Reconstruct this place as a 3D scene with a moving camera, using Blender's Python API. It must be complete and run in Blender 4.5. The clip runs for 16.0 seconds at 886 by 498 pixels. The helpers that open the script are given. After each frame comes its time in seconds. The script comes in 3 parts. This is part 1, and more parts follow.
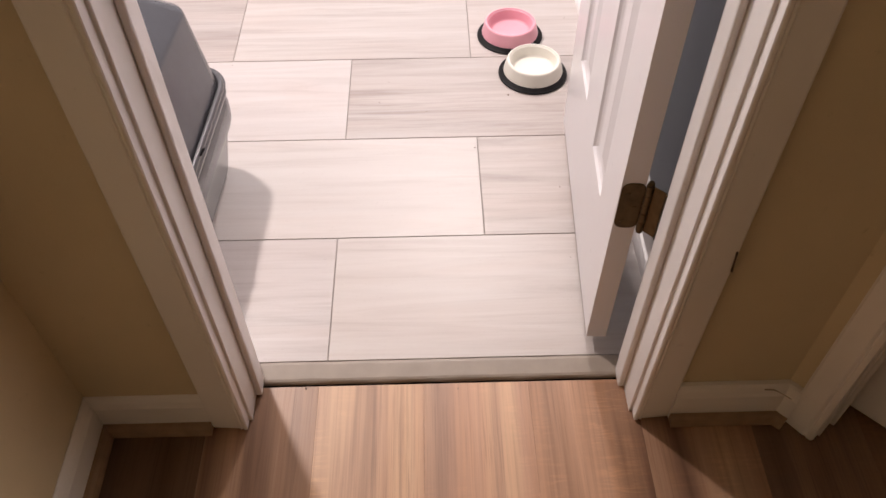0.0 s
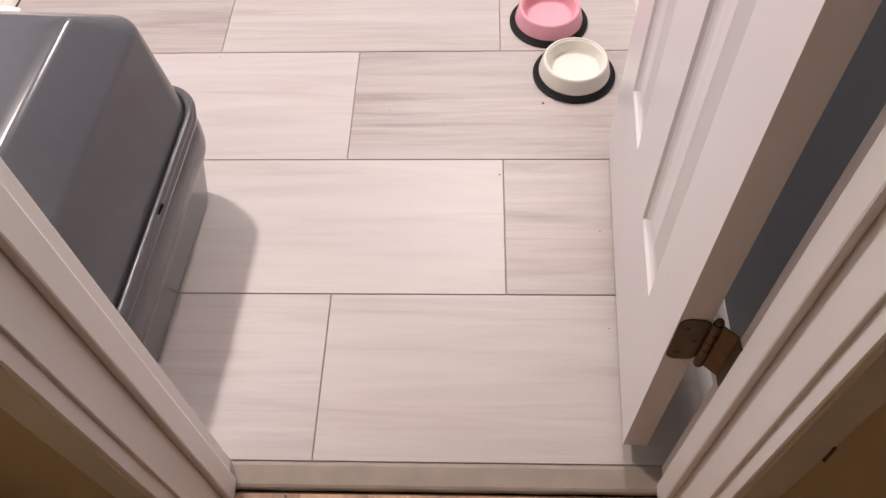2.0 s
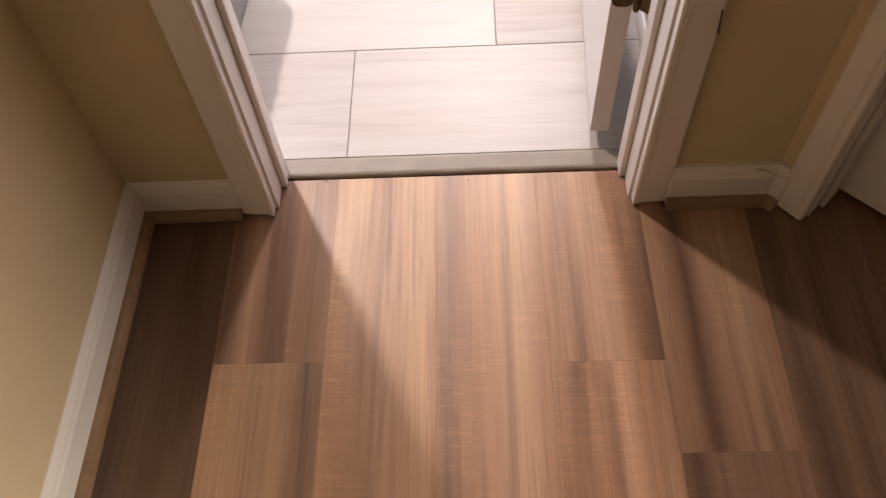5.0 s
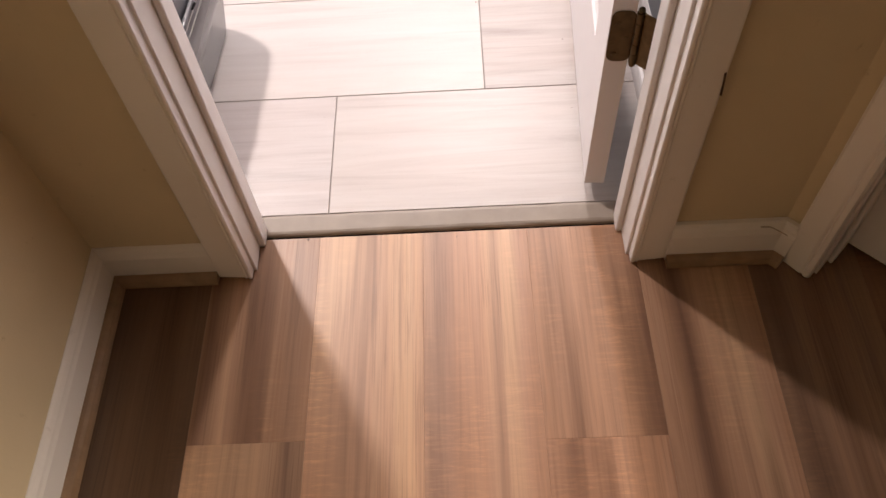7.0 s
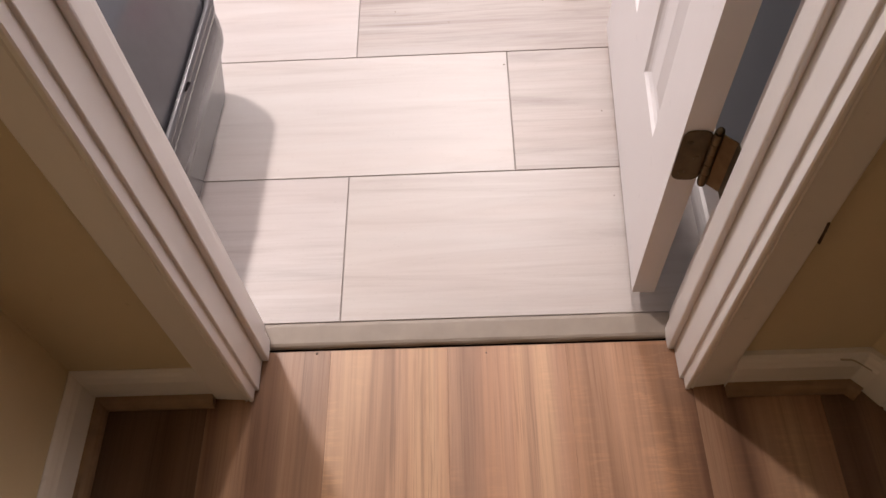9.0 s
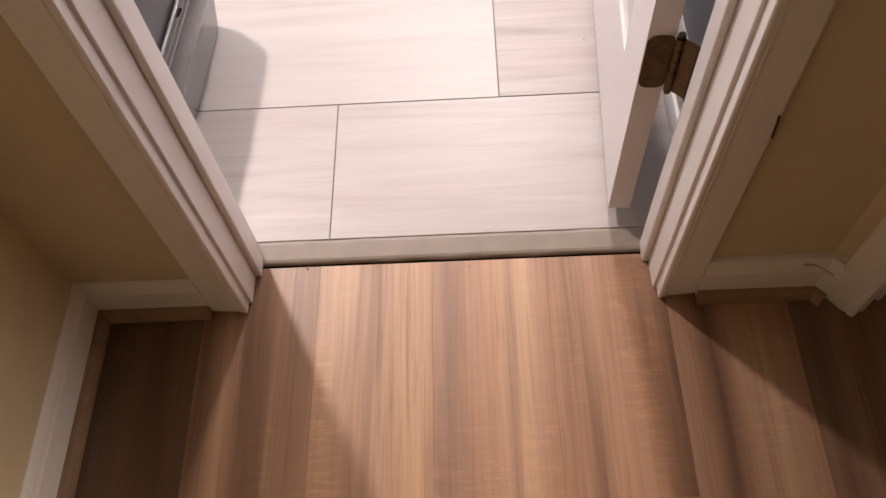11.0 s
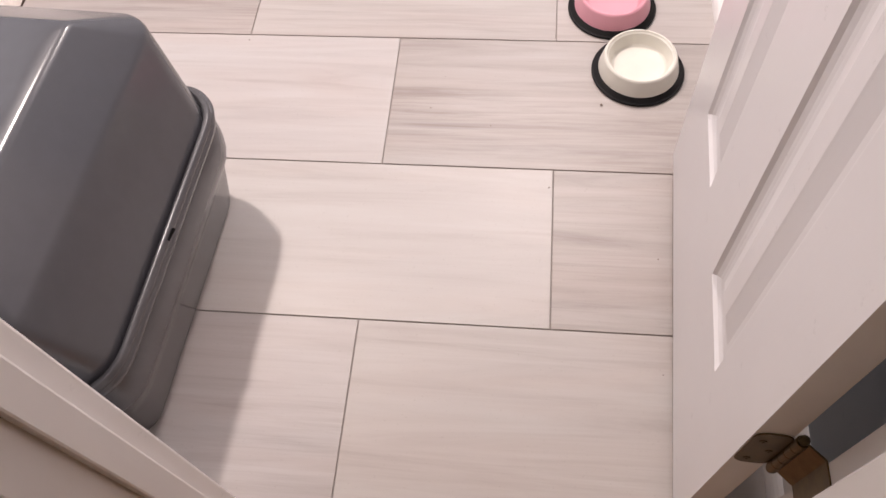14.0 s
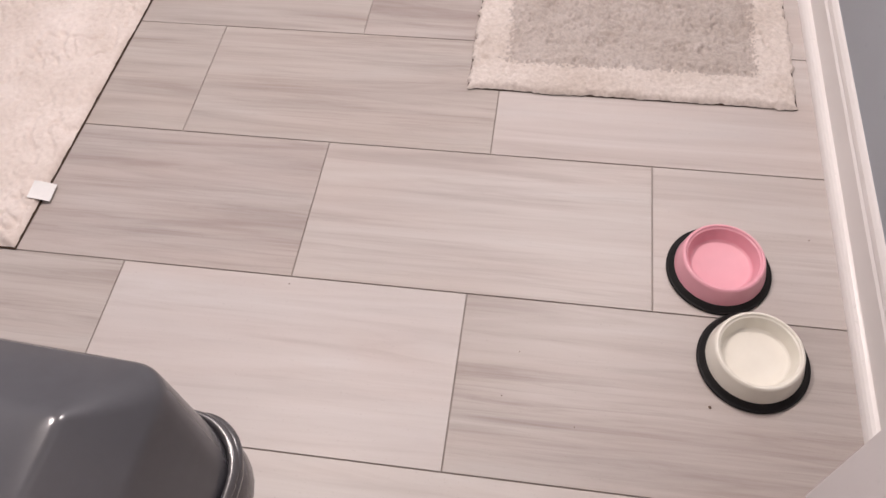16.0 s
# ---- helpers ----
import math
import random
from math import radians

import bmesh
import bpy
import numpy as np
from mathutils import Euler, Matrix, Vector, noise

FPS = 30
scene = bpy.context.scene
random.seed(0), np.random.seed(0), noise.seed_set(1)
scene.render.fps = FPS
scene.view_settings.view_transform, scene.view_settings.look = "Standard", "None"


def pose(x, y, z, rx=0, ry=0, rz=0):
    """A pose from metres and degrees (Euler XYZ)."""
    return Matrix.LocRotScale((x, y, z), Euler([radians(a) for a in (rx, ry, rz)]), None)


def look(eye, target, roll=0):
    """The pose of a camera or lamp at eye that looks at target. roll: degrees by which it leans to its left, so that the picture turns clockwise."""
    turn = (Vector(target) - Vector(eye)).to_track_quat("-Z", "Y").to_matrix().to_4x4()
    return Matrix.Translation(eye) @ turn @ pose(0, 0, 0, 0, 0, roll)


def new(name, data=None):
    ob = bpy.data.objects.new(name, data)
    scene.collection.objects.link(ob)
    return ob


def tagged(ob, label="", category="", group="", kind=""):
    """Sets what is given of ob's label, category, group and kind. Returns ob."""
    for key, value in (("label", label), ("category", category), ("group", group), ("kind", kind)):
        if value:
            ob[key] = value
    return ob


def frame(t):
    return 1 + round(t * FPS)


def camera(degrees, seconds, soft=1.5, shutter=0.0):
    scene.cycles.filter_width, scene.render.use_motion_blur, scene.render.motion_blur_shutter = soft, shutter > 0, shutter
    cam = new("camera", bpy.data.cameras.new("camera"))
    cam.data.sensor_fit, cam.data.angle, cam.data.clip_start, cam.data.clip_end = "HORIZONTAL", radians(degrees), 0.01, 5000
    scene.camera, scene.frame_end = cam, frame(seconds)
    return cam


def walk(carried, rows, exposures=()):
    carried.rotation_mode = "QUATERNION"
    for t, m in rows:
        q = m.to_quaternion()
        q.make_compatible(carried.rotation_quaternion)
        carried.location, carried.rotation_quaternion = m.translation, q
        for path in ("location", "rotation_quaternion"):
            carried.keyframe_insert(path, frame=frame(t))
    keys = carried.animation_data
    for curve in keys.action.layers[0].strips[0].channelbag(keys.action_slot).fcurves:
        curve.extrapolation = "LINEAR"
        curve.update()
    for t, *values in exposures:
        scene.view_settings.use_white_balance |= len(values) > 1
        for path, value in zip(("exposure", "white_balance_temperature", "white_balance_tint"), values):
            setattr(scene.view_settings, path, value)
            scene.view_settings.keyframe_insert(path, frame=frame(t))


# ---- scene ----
cam = camera(58.5, 16.0)
PATH = [
    (0, (-0.01, -0.022, 1.238), (0.016, 1.272, -0.286), -0.4),
    (0.5, (-0.031, 0.105, 1.221), (-0.012, 1.336, -0.356), -2.4),
    (1, (-0.048, 0.231, 1.208), (0.0, 1.42, -0.399), -2.9),
    (1.5, (-0.016, 0.305, 1.199), (0.016, 1.46, -0.433), -2.6),
    (2, (0.041, 0.366, 1.192), (-0.035, 1.474, -0.471), -3.1),
    (2.5, (0.029, 0.279, 1.19), (-0.111, 1.387, -0.469), -7.1),
    (3, (0.0, 0.102, 1.21), (-0.074, 1.211, -0.452), -7.0),
    (3.5, (0.042, -0.092, 1.203), (-0.029, 1.017, -0.46), -5.0),
    (4, (0.03, -0.207, 1.196), (-0.038, 0.896, -0.471), -4.4),
    (4.2, (0.033, -0.214, 1.194), (-0.052, 0.875, -0.482), -5.3),
    (6.3, (0.037, -0.261, 1.206), (-0.014, 0.827, -0.471), -4.4),
    (6.5, (0.041, -0.243, 1.205), (-0.009, 0.85, -0.47), -4.4),
    (7, (0.048, -0.102, 1.186), (-0.013, 0.994, -0.486), -5.2),
    (7.5, (0.04, 0.039, 1.158), (-0.031, 1.122, -0.522), -5.8),
    (8, (0.033, 0.119, 1.163), (-0.031, 1.219, -0.506), -5.1),
    (8.5, (0.012, 0.172, 1.159), (-0.041, 1.276, -0.509), -4.4),
    (9, (0.006, 0.172, 1.154), (-0.056, 1.239, -0.537), -4.8),
    (9.5, (0.014, 0.109, 1.149), (-0.053, 1.13, -0.569), -5.2),
    (9.7, (0.02, 0.066, 1.146), (-0.052, 1.08, -0.576), -5.5),
    (11.8, (0.044, 0.076, 1.179), (-0.037, 1.051, -0.565), -6.6),
    (12, (0.015, 0.126, 1.184), (-0.042, 1.091, -0.567), -5.2),
    (12.5, (0.019, 0.205, 1.168), (-0.058, 1.179, -0.577), -5.1),
    (13, (0.059, 0.349, 1.161), (-0.04, 1.328, -0.58), -4.5),
    (13.5, (0.064, 0.444, 1.162), (-0.1, 1.427, -0.572), -5.1),
    (14, (0.04, 0.556, 1.155), (-0.144, 1.527, -0.583), -6.7),
    (14.5, (-0.028, 0.704, 1.165), (-0.194, 1.699, -0.562), -6.1),
    (14.6, (-0.045, 0.71, 1.154), (-0.206, 1.735, -0.556), -5.7),
    (15, (-0.06, 0.79, 1.161), (-0.237, 1.822, -0.543), -5.0),
    (15.5, (-0.089, 0.904, 1.155), (-0.302, 1.962, -0.528), -3.7),
    (16, (-0.096, 1.018, 1.155), (-0.333, 2.093, -0.515), -5.2),
]
walk(cam, [(t, look(eye, target, roll)) for t, eye, target, roll in PATH],
     [(0, 0.88), (1, 0.76), (2, 0.62), (3, 0.64), (4.2, 1.02), (7, 1.14), (8, 0.95), (9, 0.85), (9.5, 0.85), (12, 1.02), (13, 0.86), (14, 0.59), (14.5, 0.45), (15.2, 0.31), (16, 0.17)])


# ---- light ----
world = bpy.data.worlds.new("world")
scene.world = world
world.use_nodes = True
world.node_tree.nodes["Background"].inputs[0].default_value = (0.9, 0.85, 0.8, 1)
world.node_tree.nodes["Background"].inputs[1].default_value = 0.001


def lamp(name, place, target, watts, radius, colour, spread, blend):
    """A shaded bulb at a place: it throws its light in a cone towards the target."""
    data = bpy.data.lights.new(name, "SPOT")
    data.energy, data.shadow_soft_size, data.color = watts, radius, colour
    data.spot_size, data.spot_blend = radians(spread), blend
    ob = new(name, data)
    ob.matrix_world = look(place, target)
    return ob


lamp("bath_lamp", (-0.92, 1.95, 2.05), (-0.80, 1.85, 0), 67, 0.062, (1.0, 0.868, 0.826), 178, 0.15)
lamp("bath_end_lamp", (0.15, 2.80, 2.15), (0.10, 2.30, 0), 72, 0.09, (1.0, 0.875, 0.84), 178, 0.15)
# Added fill with no seen source: it brightens the hallway's left wall.
lamp("left_wall_fill_lamp", (1.8, -1.81, 1.2), (-0.6, -0.1, 0.5), 138, 0.12, (1.0, 0.86, 0.68), 55, 0.8)


# ---- materials ----
def material(name, rough=0.5, metal=0.0):
    m = bpy.data.materials.new(name)
    m.use_nodes = True
    b = m.node_tree.nodes["Principled BSDF"]
    b.inputs["Roughness"].default_value, b.inputs["Metallic"].default_value = rough, metal
    return m, m.node_tree.nodes, m.node_tree.links, b


def place_vector(nodes, links, scale, shuffle=0.0):
    """World position, stretched by scale; shuffle moves it by the piece's own random number."""
    geo = nodes.new("ShaderNodeNewGeometry")
    mul = nodes.new("ShaderNodeVectorMath")
    mul.operation = "MULTIPLY"
    mul.inputs[1].default_value = scale
    links.new(geo.outputs["Position"], mul.inputs[0])
    if not shuffle:
        return mul.outputs[0]
    info = nodes.new("ShaderNodeObjectInfo")
    jump = nodes.new("ShaderNodeMath")
    jump.operation = "MULTIPLY"
    jump.inputs[1].default_value = shuffle
    links.new(info.outputs["Random"], jump.inputs[0])
    add = nodes.new("ShaderNodeVectorMath")
    links.new(mul.outputs[0], add.inputs[0])
    links.new(jump.outputs[0], add.inputs[1])
    return add.outputs[0]


def noise_of(nodes, links, vector, scale=1.0, detail=4.0, rough=0.55, distort=0.0):
    n = nodes.new("ShaderNodeTexNoise")
    n.inputs["Scale"].default_value, n.inputs["Detail"].default_value = scale, detail
    n.inputs["Roughness"].default_value, n.inputs["Distortion"].default_value = rough, distort
    links.new(vector, n.inputs["Vector"])
    return n.outputs["Fac"]


def ramp(nodes, links, value, stops):
    r = nodes.new("ShaderNodeValToRGB")
    while len(r.color_ramp.elements) < len(stops):
        r.color_ramp.elements.new(0.5)
    for e, (p, c) in zip(r.color_ramp.elements, stops):
        e.position, e.color = p, (*c, 1)
    links.new(value, r.inputs[0])
    return r.outputs[0]


def mix(nodes, links, a, b, how="MIX", fac=0.5):
    m = nodes.new("ShaderNodeMix")
    m.data_type, m.blend_type = "RGBA", how
    for s, v in ((m.inputs[0], fac), (m.inputs[6], a), (m.inputs[7], b)):
        if isinstance(v, (int, float)):
            s.default_value = v
        elif isinstance(v, tuple):
            s.default_value = (*v, 1)
        else:
            links.new(v, s)
    return m.outputs[2]


def relief(nodes, links, b, height, strength=0.2, distance=0.002):
    n = nodes.new("ShaderNodeBump")
    n.inputs["Strength"].default_value, n.inputs["Distance"].default_value = strength, distance
    links.new(height, n.inputs["Height"])
    links.new(n.outputs[0], b.inputs["Normal"])


def painted(name, colour, rough, blotch=0.06, grain=120.0, bump=0.15, brush=(1, 1, 1)):
    """Paint with faint blotches, scuffs and a fine roller or brush texture."""
    m, nodes, links, b = material(name, rough)
    v = place_vector(nodes, links, (1, 1, 1))
    big = noise_of(nodes, links, v, 3.5, 5)
    lo = tuple(c * (1 - blotch) for c in colour)
    hi = tuple(min(c * (1 + blotch), 0.92) for c in colour)
    col = ramp(nodes, links, big, ((0.3, lo), (0.7, hi)))
    scuff = noise_of(nodes, links, v, 38, 6, 0.7)
    col = mix(nodes, links, col, ramp(nodes, links, scuff, ((0.26, tuple(c * 0.72 for c in colour)), (0.36, (1, 1, 1)))), "MULTIPLY", 0.35)
    links.new(col, b.inputs["Base Color"])
    fine = noise_of(nodes, links, place_vector(nodes, links, brush), grain, 3)
    relief(nodes, links, b, fine, bump, 0.0012)
    return m


def plain(name, colour, rough, metal=0.0, spread=0.08, scale=25.0, bump=0.06):
    m, nodes, links, b = material(name, rough, metal)
    v = place_vector(nodes, links, (1, 1, 1))
    n = noise_of(nodes, links, v, scale, 5)
    links.new(ramp(nodes, links, n, ((0.3, tuple(c * (1 - spread) for c in colour)), (0.7, tuple(min(1, c * (1 + spread)) for c in colour)))), b.inputs["Base Color"])
    if bump:
        r = nodes.new("ShaderNodeMapRange")
        r.inputs[3].default_value, r.inputs[4].default_value = max(rough - 0.04, 0.03), min(rough + 0.05, 1)
        links.new(n, r.inputs[0])
        links.new(r.outputs[0], b.inputs["Roughness"])
        relief(nodes, links, b, noise_of(nodes, links, v, scale * 18, 2), bump, 0.0006)
    return m


def tile_material():
    """Matt porcelain with long soft veins; each tile has its own shade."""
    m, nodes, links, b = material("veined_porcelain", 0.42)
    v = place_vector(nodes, links, (1.7, 24, 24), 60.0)
    band = noise_of(nodes, links, v, 1.0, 7, 0.60, 0.9)
    v2 = place_vector(nodes, links, (3.4, 105, 105), 90.0)
    fine = noise_of(nodes, links, v2, 1.0, 6, 0.66, 0.8)
    col = ramp(nodes, links, band, ((0.30, (0.43, 0.382, 0.363)), (0.44, (0.525, 0.482, 0.464)), (0.55, (0.57, 0.532, 0.515)), (0.70, (0.612, 0.584, 0.572))))
    info = nodes.new("ShaderNodeObjectInfo")
    # darker tiles carry stronger veins
    amount = nodes.new("ShaderNodeMapRange")
    amount.inputs[1].default_value, amount.inputs[2].default_value = 1.0, 0.78
    amount.inputs[3].default_value, amount.inputs[4].default_value = 0.20, 1.0
    red = nodes.new("ShaderNodeSeparateColor")
    links.new(info.outputs["Color"], red.inputs[0])
    links.new(red.outputs[0], amount.inputs[0])
    calm = nodes.new("ShaderNodeMapRange")
    calm.inputs[1].default_value, calm.inputs[2].default_value = 0.20, 1.0
    calm.inputs[3].default_value, calm.inputs[4].default_value = 0.50, 1.0
    links.new(amount.outputs[0], calm.inputs[0])
    col = mix(nodes, links, (0.56, 0.522, 0.505), col, "MIX", calm.outputs[0])
    hue = noise_of(nodes, links, place_vector(nodes, links, (2.2, 9, 9), 33.0), 1.0, 2, 0.5, 0.6)
    col = mix(nodes, links, col, ramp(nodes, links, hue, ((0.36, (0.99, 0.985, 0.985)), (0.64, (1.0, 0.965, 0.95)))), "MULTIPLY", 1.0)
    vein = ramp(nodes, links, fine, ((0.28, (0.74, 0.70, 0.68)), (0.52, (1, 1, 1)), (0.72, (1.06, 1.06, 1.06))))
    where = ramp(nodes, links, noise_of(nodes, links, place_vector(nodes, links, (1.5, 6, 6), 17.0), 1.0, 2), ((0.38, (0.15, 0.15, 0.15)), (0.60, (1, 1, 1))))
    strength = nodes.new("ShaderNodeMath")
    strength.operation = "MULTIPLY"
    links.new(amount.outputs[0], strength.inputs[0])
    links.new(where, strength.inputs[1])
    col = mix(nodes, links, col, vein, "MULTIPLY", strength.outputs[0])
    col = mix(nodes, links, col, info.outputs["Color"], "MULTIPLY", 1.0)
    speck = noise_of(nodes, links, place_vector(nodes, links, (1, 1, 1), 7.0), 260, 2)
    col = mix(nodes, links, col, ramp(nodes, links, speck, ((0.27, (0.8, 0.78, 0.76)), (0.33, (1, 1, 1)))), "MULTIPLY", 0.5)
    links.new(col, b.inputs["Base Color"])
    relief(nodes, links, b, fine, 0.05, 0.001)
    return m


def wood_material():
    """Walnut-coloured laminate: broad bands, bundles of dark pores, pale rays across the grain; the grain runs along y."""
    m, nodes, links, b = material("laminate_wood", 0.40)
    broad = noise_of(nodes, links, place_vector(nodes, links, (6.5, 0.5, 6.5), 40.0), 1.0, 4, 0.5, 0.9)
    grain = noise_of(nodes, links, place_vector(nodes, links, (330, 4.5, 330), 80.0), 1.0, 4, 0.65, 0.7)
    streak = noise_of(nodes, links, place_vector(nodes, links, (60, 1.1, 60), 55.0), 1.0, 4, 0.6, 1.6)
    band = noise_of(nodes, links, place_vector(nodes, links, (12, 0.45, 12), 20.0), 1.0, 3, 0.6, 1.3)
    ray = noise_of(nodes, links, place_vector(nodes, links, (16, 120, 16), 10.0), 1.0, 4, 0.65, 1.2)
    where = noise_of(nodes, links, place_vector(nodes, links, (7, 2.0, 7), 29.0), 1.0, 2)
    col = ramp(nodes, links, broad, ((0.28, (0.27, 0.142, 0.080)), (0.42, (0.43, 0.246, 0.146)), (0.54, (0.53, 0.318, 0.200)), (0.70, (0.66, 0.430, 0.260))))
    # a grey-brown mineral band along the plank; the object's alpha says where across its width
    info = nodes.new("ShaderNodeObjectInfo")
    coord = nodes.new("ShaderNodeTexCoord")
    across = nodes.new("ShaderNodeSeparateXYZ")
    links.new(coord.outputs["Object"], across.inputs[0])
    wander = noise_of(nodes, links, place_vector(nodes, links, (9, 2.2, 9), 20.0), 1.0, 4, 0.6, 0.8)

    def sums(how, a, b):
        node = nodes.new("ShaderNodeMath")
        node.operation = how
        for socket, value in zip(node.inputs, (a, b)):
            if isinstance(value, (int, float)):
                socket.default_value = value
            else:
                links.new(value, socket)
        return node.outputs[0]

    off = sums("SUBTRACT", sums("DIVIDE", across.outputs[0], 0.1887), info.outputs["Alpha"])
    off = sums("ADD", off, sums("MULTIPLY", sums("SUBTRACT", wander, 0.5), 0.22))
    core = ramp(nodes, links, sums("ABSOLUTE", off, 0.0), ((0.02, (1, 1, 1)), (0.19, (0, 0, 0))))
    patchy = ramp(nodes, links, band, ((0.36, (0.35, 0.35, 0.35)), (0.56, (1, 1, 1))))
    core = sums("MULTIPLY", sums("MULTIPLY", core, patchy), 0.85)
    col = mix(nodes, links, col, mix(nodes, links, col, (0.43, 0.40, 0.42), "MULTIPLY", 1.0), "MIX", core)
    col = mix(nodes, links, col, ramp(nodes, links, band, ((0.30, (0.52, 0.47, 0.46)), (0.45, (1, 1, 1)), (0.68, (1.12, 1.08, 1.02)))), "MULTIPLY", 0.75)
    col = mix(nodes, links, col, ramp(nodes, links, streak, ((0.30, (0.62, 0.57, 0.55)), (0.50, (1, 1, 1)), (0.70, (1.12, 1.10, 1.06)))), "MULTIPLY", 0.42)
    # fine pores, in bundles
    pores = ramp(nodes, links, grain, ((0.36, (0.55, 0.50, 0.48)), (0.50, (1, 1, 1)), (0.70, (1.10, 1.09, 1.07))))
    bundle = ramp(nodes, links, where, ((0.44, (0.06, 0.06, 0.06)), (0.64, (0.60, 0.60, 0.60))))
    col = mix(nodes, links, col, pores, "MULTIPLY", bundle)
    rays = ramp(nodes, links, ray, ((0.48, (0.95, 0.94, 0.93)), (0.66, (1.24, 1.20, 1.12))))
    there = ramp(nodes, links, where, ((0.36, (0.9, 0.9, 0.9)), (0.52, (0.05, 0.05, 0.05))))
    col = mix(nodes, links, col, rays, "MULTIPLY", there)
    col = mix(nodes, links, col, info.outputs["Color"], "MULTIPLY", 1.0)
    links.new(col, b.inputs["Base Color"])
    relief(nodes, links, b, grain, 0.12, 0.0008)
    return m


def rug_material(name, lo, hi):
    m, nodes, links, b = material(name, 0.95)
    v = place_vector(nodes, links, (1, 1, 1))
    n = noise_of(nodes, links, v, 130, 4, 0.65)
    col = ramp(nodes, links, n, ((0.3, lo), (0.65, hi)))
    big = noise_of(nodes, links, v, 9, 4)
    col = mix(nodes, links, col, ramp(nodes, links, big, ((0.3, (0.82, 0.79, 0.76)), (0.62, (1, 1, 1)))), "MULTIPLY", 0.8)
    links.new(col, b.inputs["Base Color"])
    b.inputs["Sheen Weight"].default_value = 0.3
    relief(nodes, links, b, noise_of(nodes, links, v, 420, 3, 0.7), 0.6, 0.004)
    return m


TILE, WOOD = tile_material(), wood_material()
GROUT = plain("grout", (0.33, 0.295, 0.27), 0.9)
STRIP = plain("threshold_stone", (0.35, 0.295, 0.245), 0.5, spread=0.12, scale=14)
TRIM = painted("trim_paint", (0.79, 0.755, 0.735), 0.35, 0.03, 60, 0.12, (1, 1, 0.06))
DOORPAINT = painted("door_paint", (0.77, 0.735, 0.735), 0.33, 0.02, 90, 0.10, (1, 1, 0.08))
TAN = painted("tan_wall_paint", (0.62, 0.520, 0.355), 0.6, 0.05, 220, 0.25)
BLUE = painted("blue_grey_wall_paint", (0.36, 0.385, 0.42), 0.55, 0.04, 220, 0.2)
WHITE = painted("ceiling_paint", (0.80, 0.78, 0.75), 0.8, 0.03, 200, 0.3)
SHOE = plain("shoe_molding_wood", (0.27, 0.17, 0.10), 0.45, spread=0.2, scale=30)
BRASS = plain("aged_brass", (0.125, 0.092, 0.050), 0.42, 1.0, 0.25, 60)
PLASTIC = plain("grey_plastic", (0.078, 0.075, 0.081), 0.24, 0.0, 0.03, 40, 0)
PLASTIC_LID = plain("grey_lid_plastic", (0.080, 0.080, 0.090), 0.22, 0.0, 0.03, 40, 0)
for shiny in (PLASTIC, PLASTIC_LID):
    shiny.node_tree.nodes["Principled BSDF"].inputs["Specular IOR Level"].default_value = 0.8
VOID = plain("open_slot_black", (0.006, 0.0055, 0.006), 0.95)
VOID.node_tree.nodes["Principled BSDF"].inputs["Specular IOR Level"].default_value = 0.08
RUBBER = plain("black_rubber", (0.010, 0.009, 0.0095), 0.6, 0.0, 0.2, 60)
RUBBER.node_tree.nodes["Principled BSDF"].inputs["Specular IOR Level"].default_value = 0.22
PINK = plain("pink_glaze", (0.81, 0.385, 0.455), 0.3, 0.0, 0.03)
CREAM = plain("cream_glaze", (0.82, 0.785, 0.70), 0.3, 0.0, 0.03)
RUG = rug_material("cream_pile", (0.78, 0.685, 0.635), (0.88, 0.79, 0.74))
# The end mat's two piles are darkened for the shade lying over it.
RUG_LOW = rug_material("shaded_grey_pile", (0.42, 0.365, 0.335), (0.60, 0.530, 0.490))
RUG_SHADED = rug_material("shaded_cream_pile", (0.62, 0.545, 0.50), (0.80, 0.72, 0.67))
LABEL = plain("white_label_cloth", (0.80, 0.79, 0.78), 0.8)
CRUMB = plain("brown_crumb", (0.17, 0.12, 0.09), 0.8)
# Serves the paint chip and the mat's painted edge shadow.
CHIP_AND_SHADE = plain("bare_wood_and_edge_shade", (0.05, 0.028, 0.016), 0.8)


# ---- builders ----
def bm_object(name, bm, mats, parent=None, smooth=False, bevel=0.0, segments=2):
    bmesh.ops.recalc_face_normals(bm, faces=bm.faces)
    me = bpy.data.meshes.new(name)
    bm.to_mesh(me)
    bm.free()
    for m in (mats if isinstance(mats, (list, tuple)) else [mats]):
        me.materials.append(m)
    if smooth:
        for p in me.polygons:
            p.use_smooth = True
    ob = new(name, me)
    ob.parent = parent
    if bevel:
        mod = ob.modifiers.new("bevel", "BEVEL")
        mod.width, mod.segments, mod.limit_method, mod.angle_limit = bevel, segments, "ANGLE", radians(35)
        mod.harden_normals = False
    return ob


def part(name, bm, mats, parent, label="", **more):
    return tagged(bm_object(name, bm, mats, parent, **more), label)


def box_into(bm, lo, hi, index=0):
    r = bmesh.ops.create_cube(bm, size=1)
    for v in r["verts"]:
        v.co = Vector([l + (h - l) * (c + 0.5) for l, h, c in zip(lo, hi, v.co)])
    for f in {f for v in r["verts"] for f in v.link_faces}:
        f.material_index = index
    return r["verts"]


def box(lo, hi):
    bm = bmesh.new()
    box_into(bm, lo, hi)
    return bm


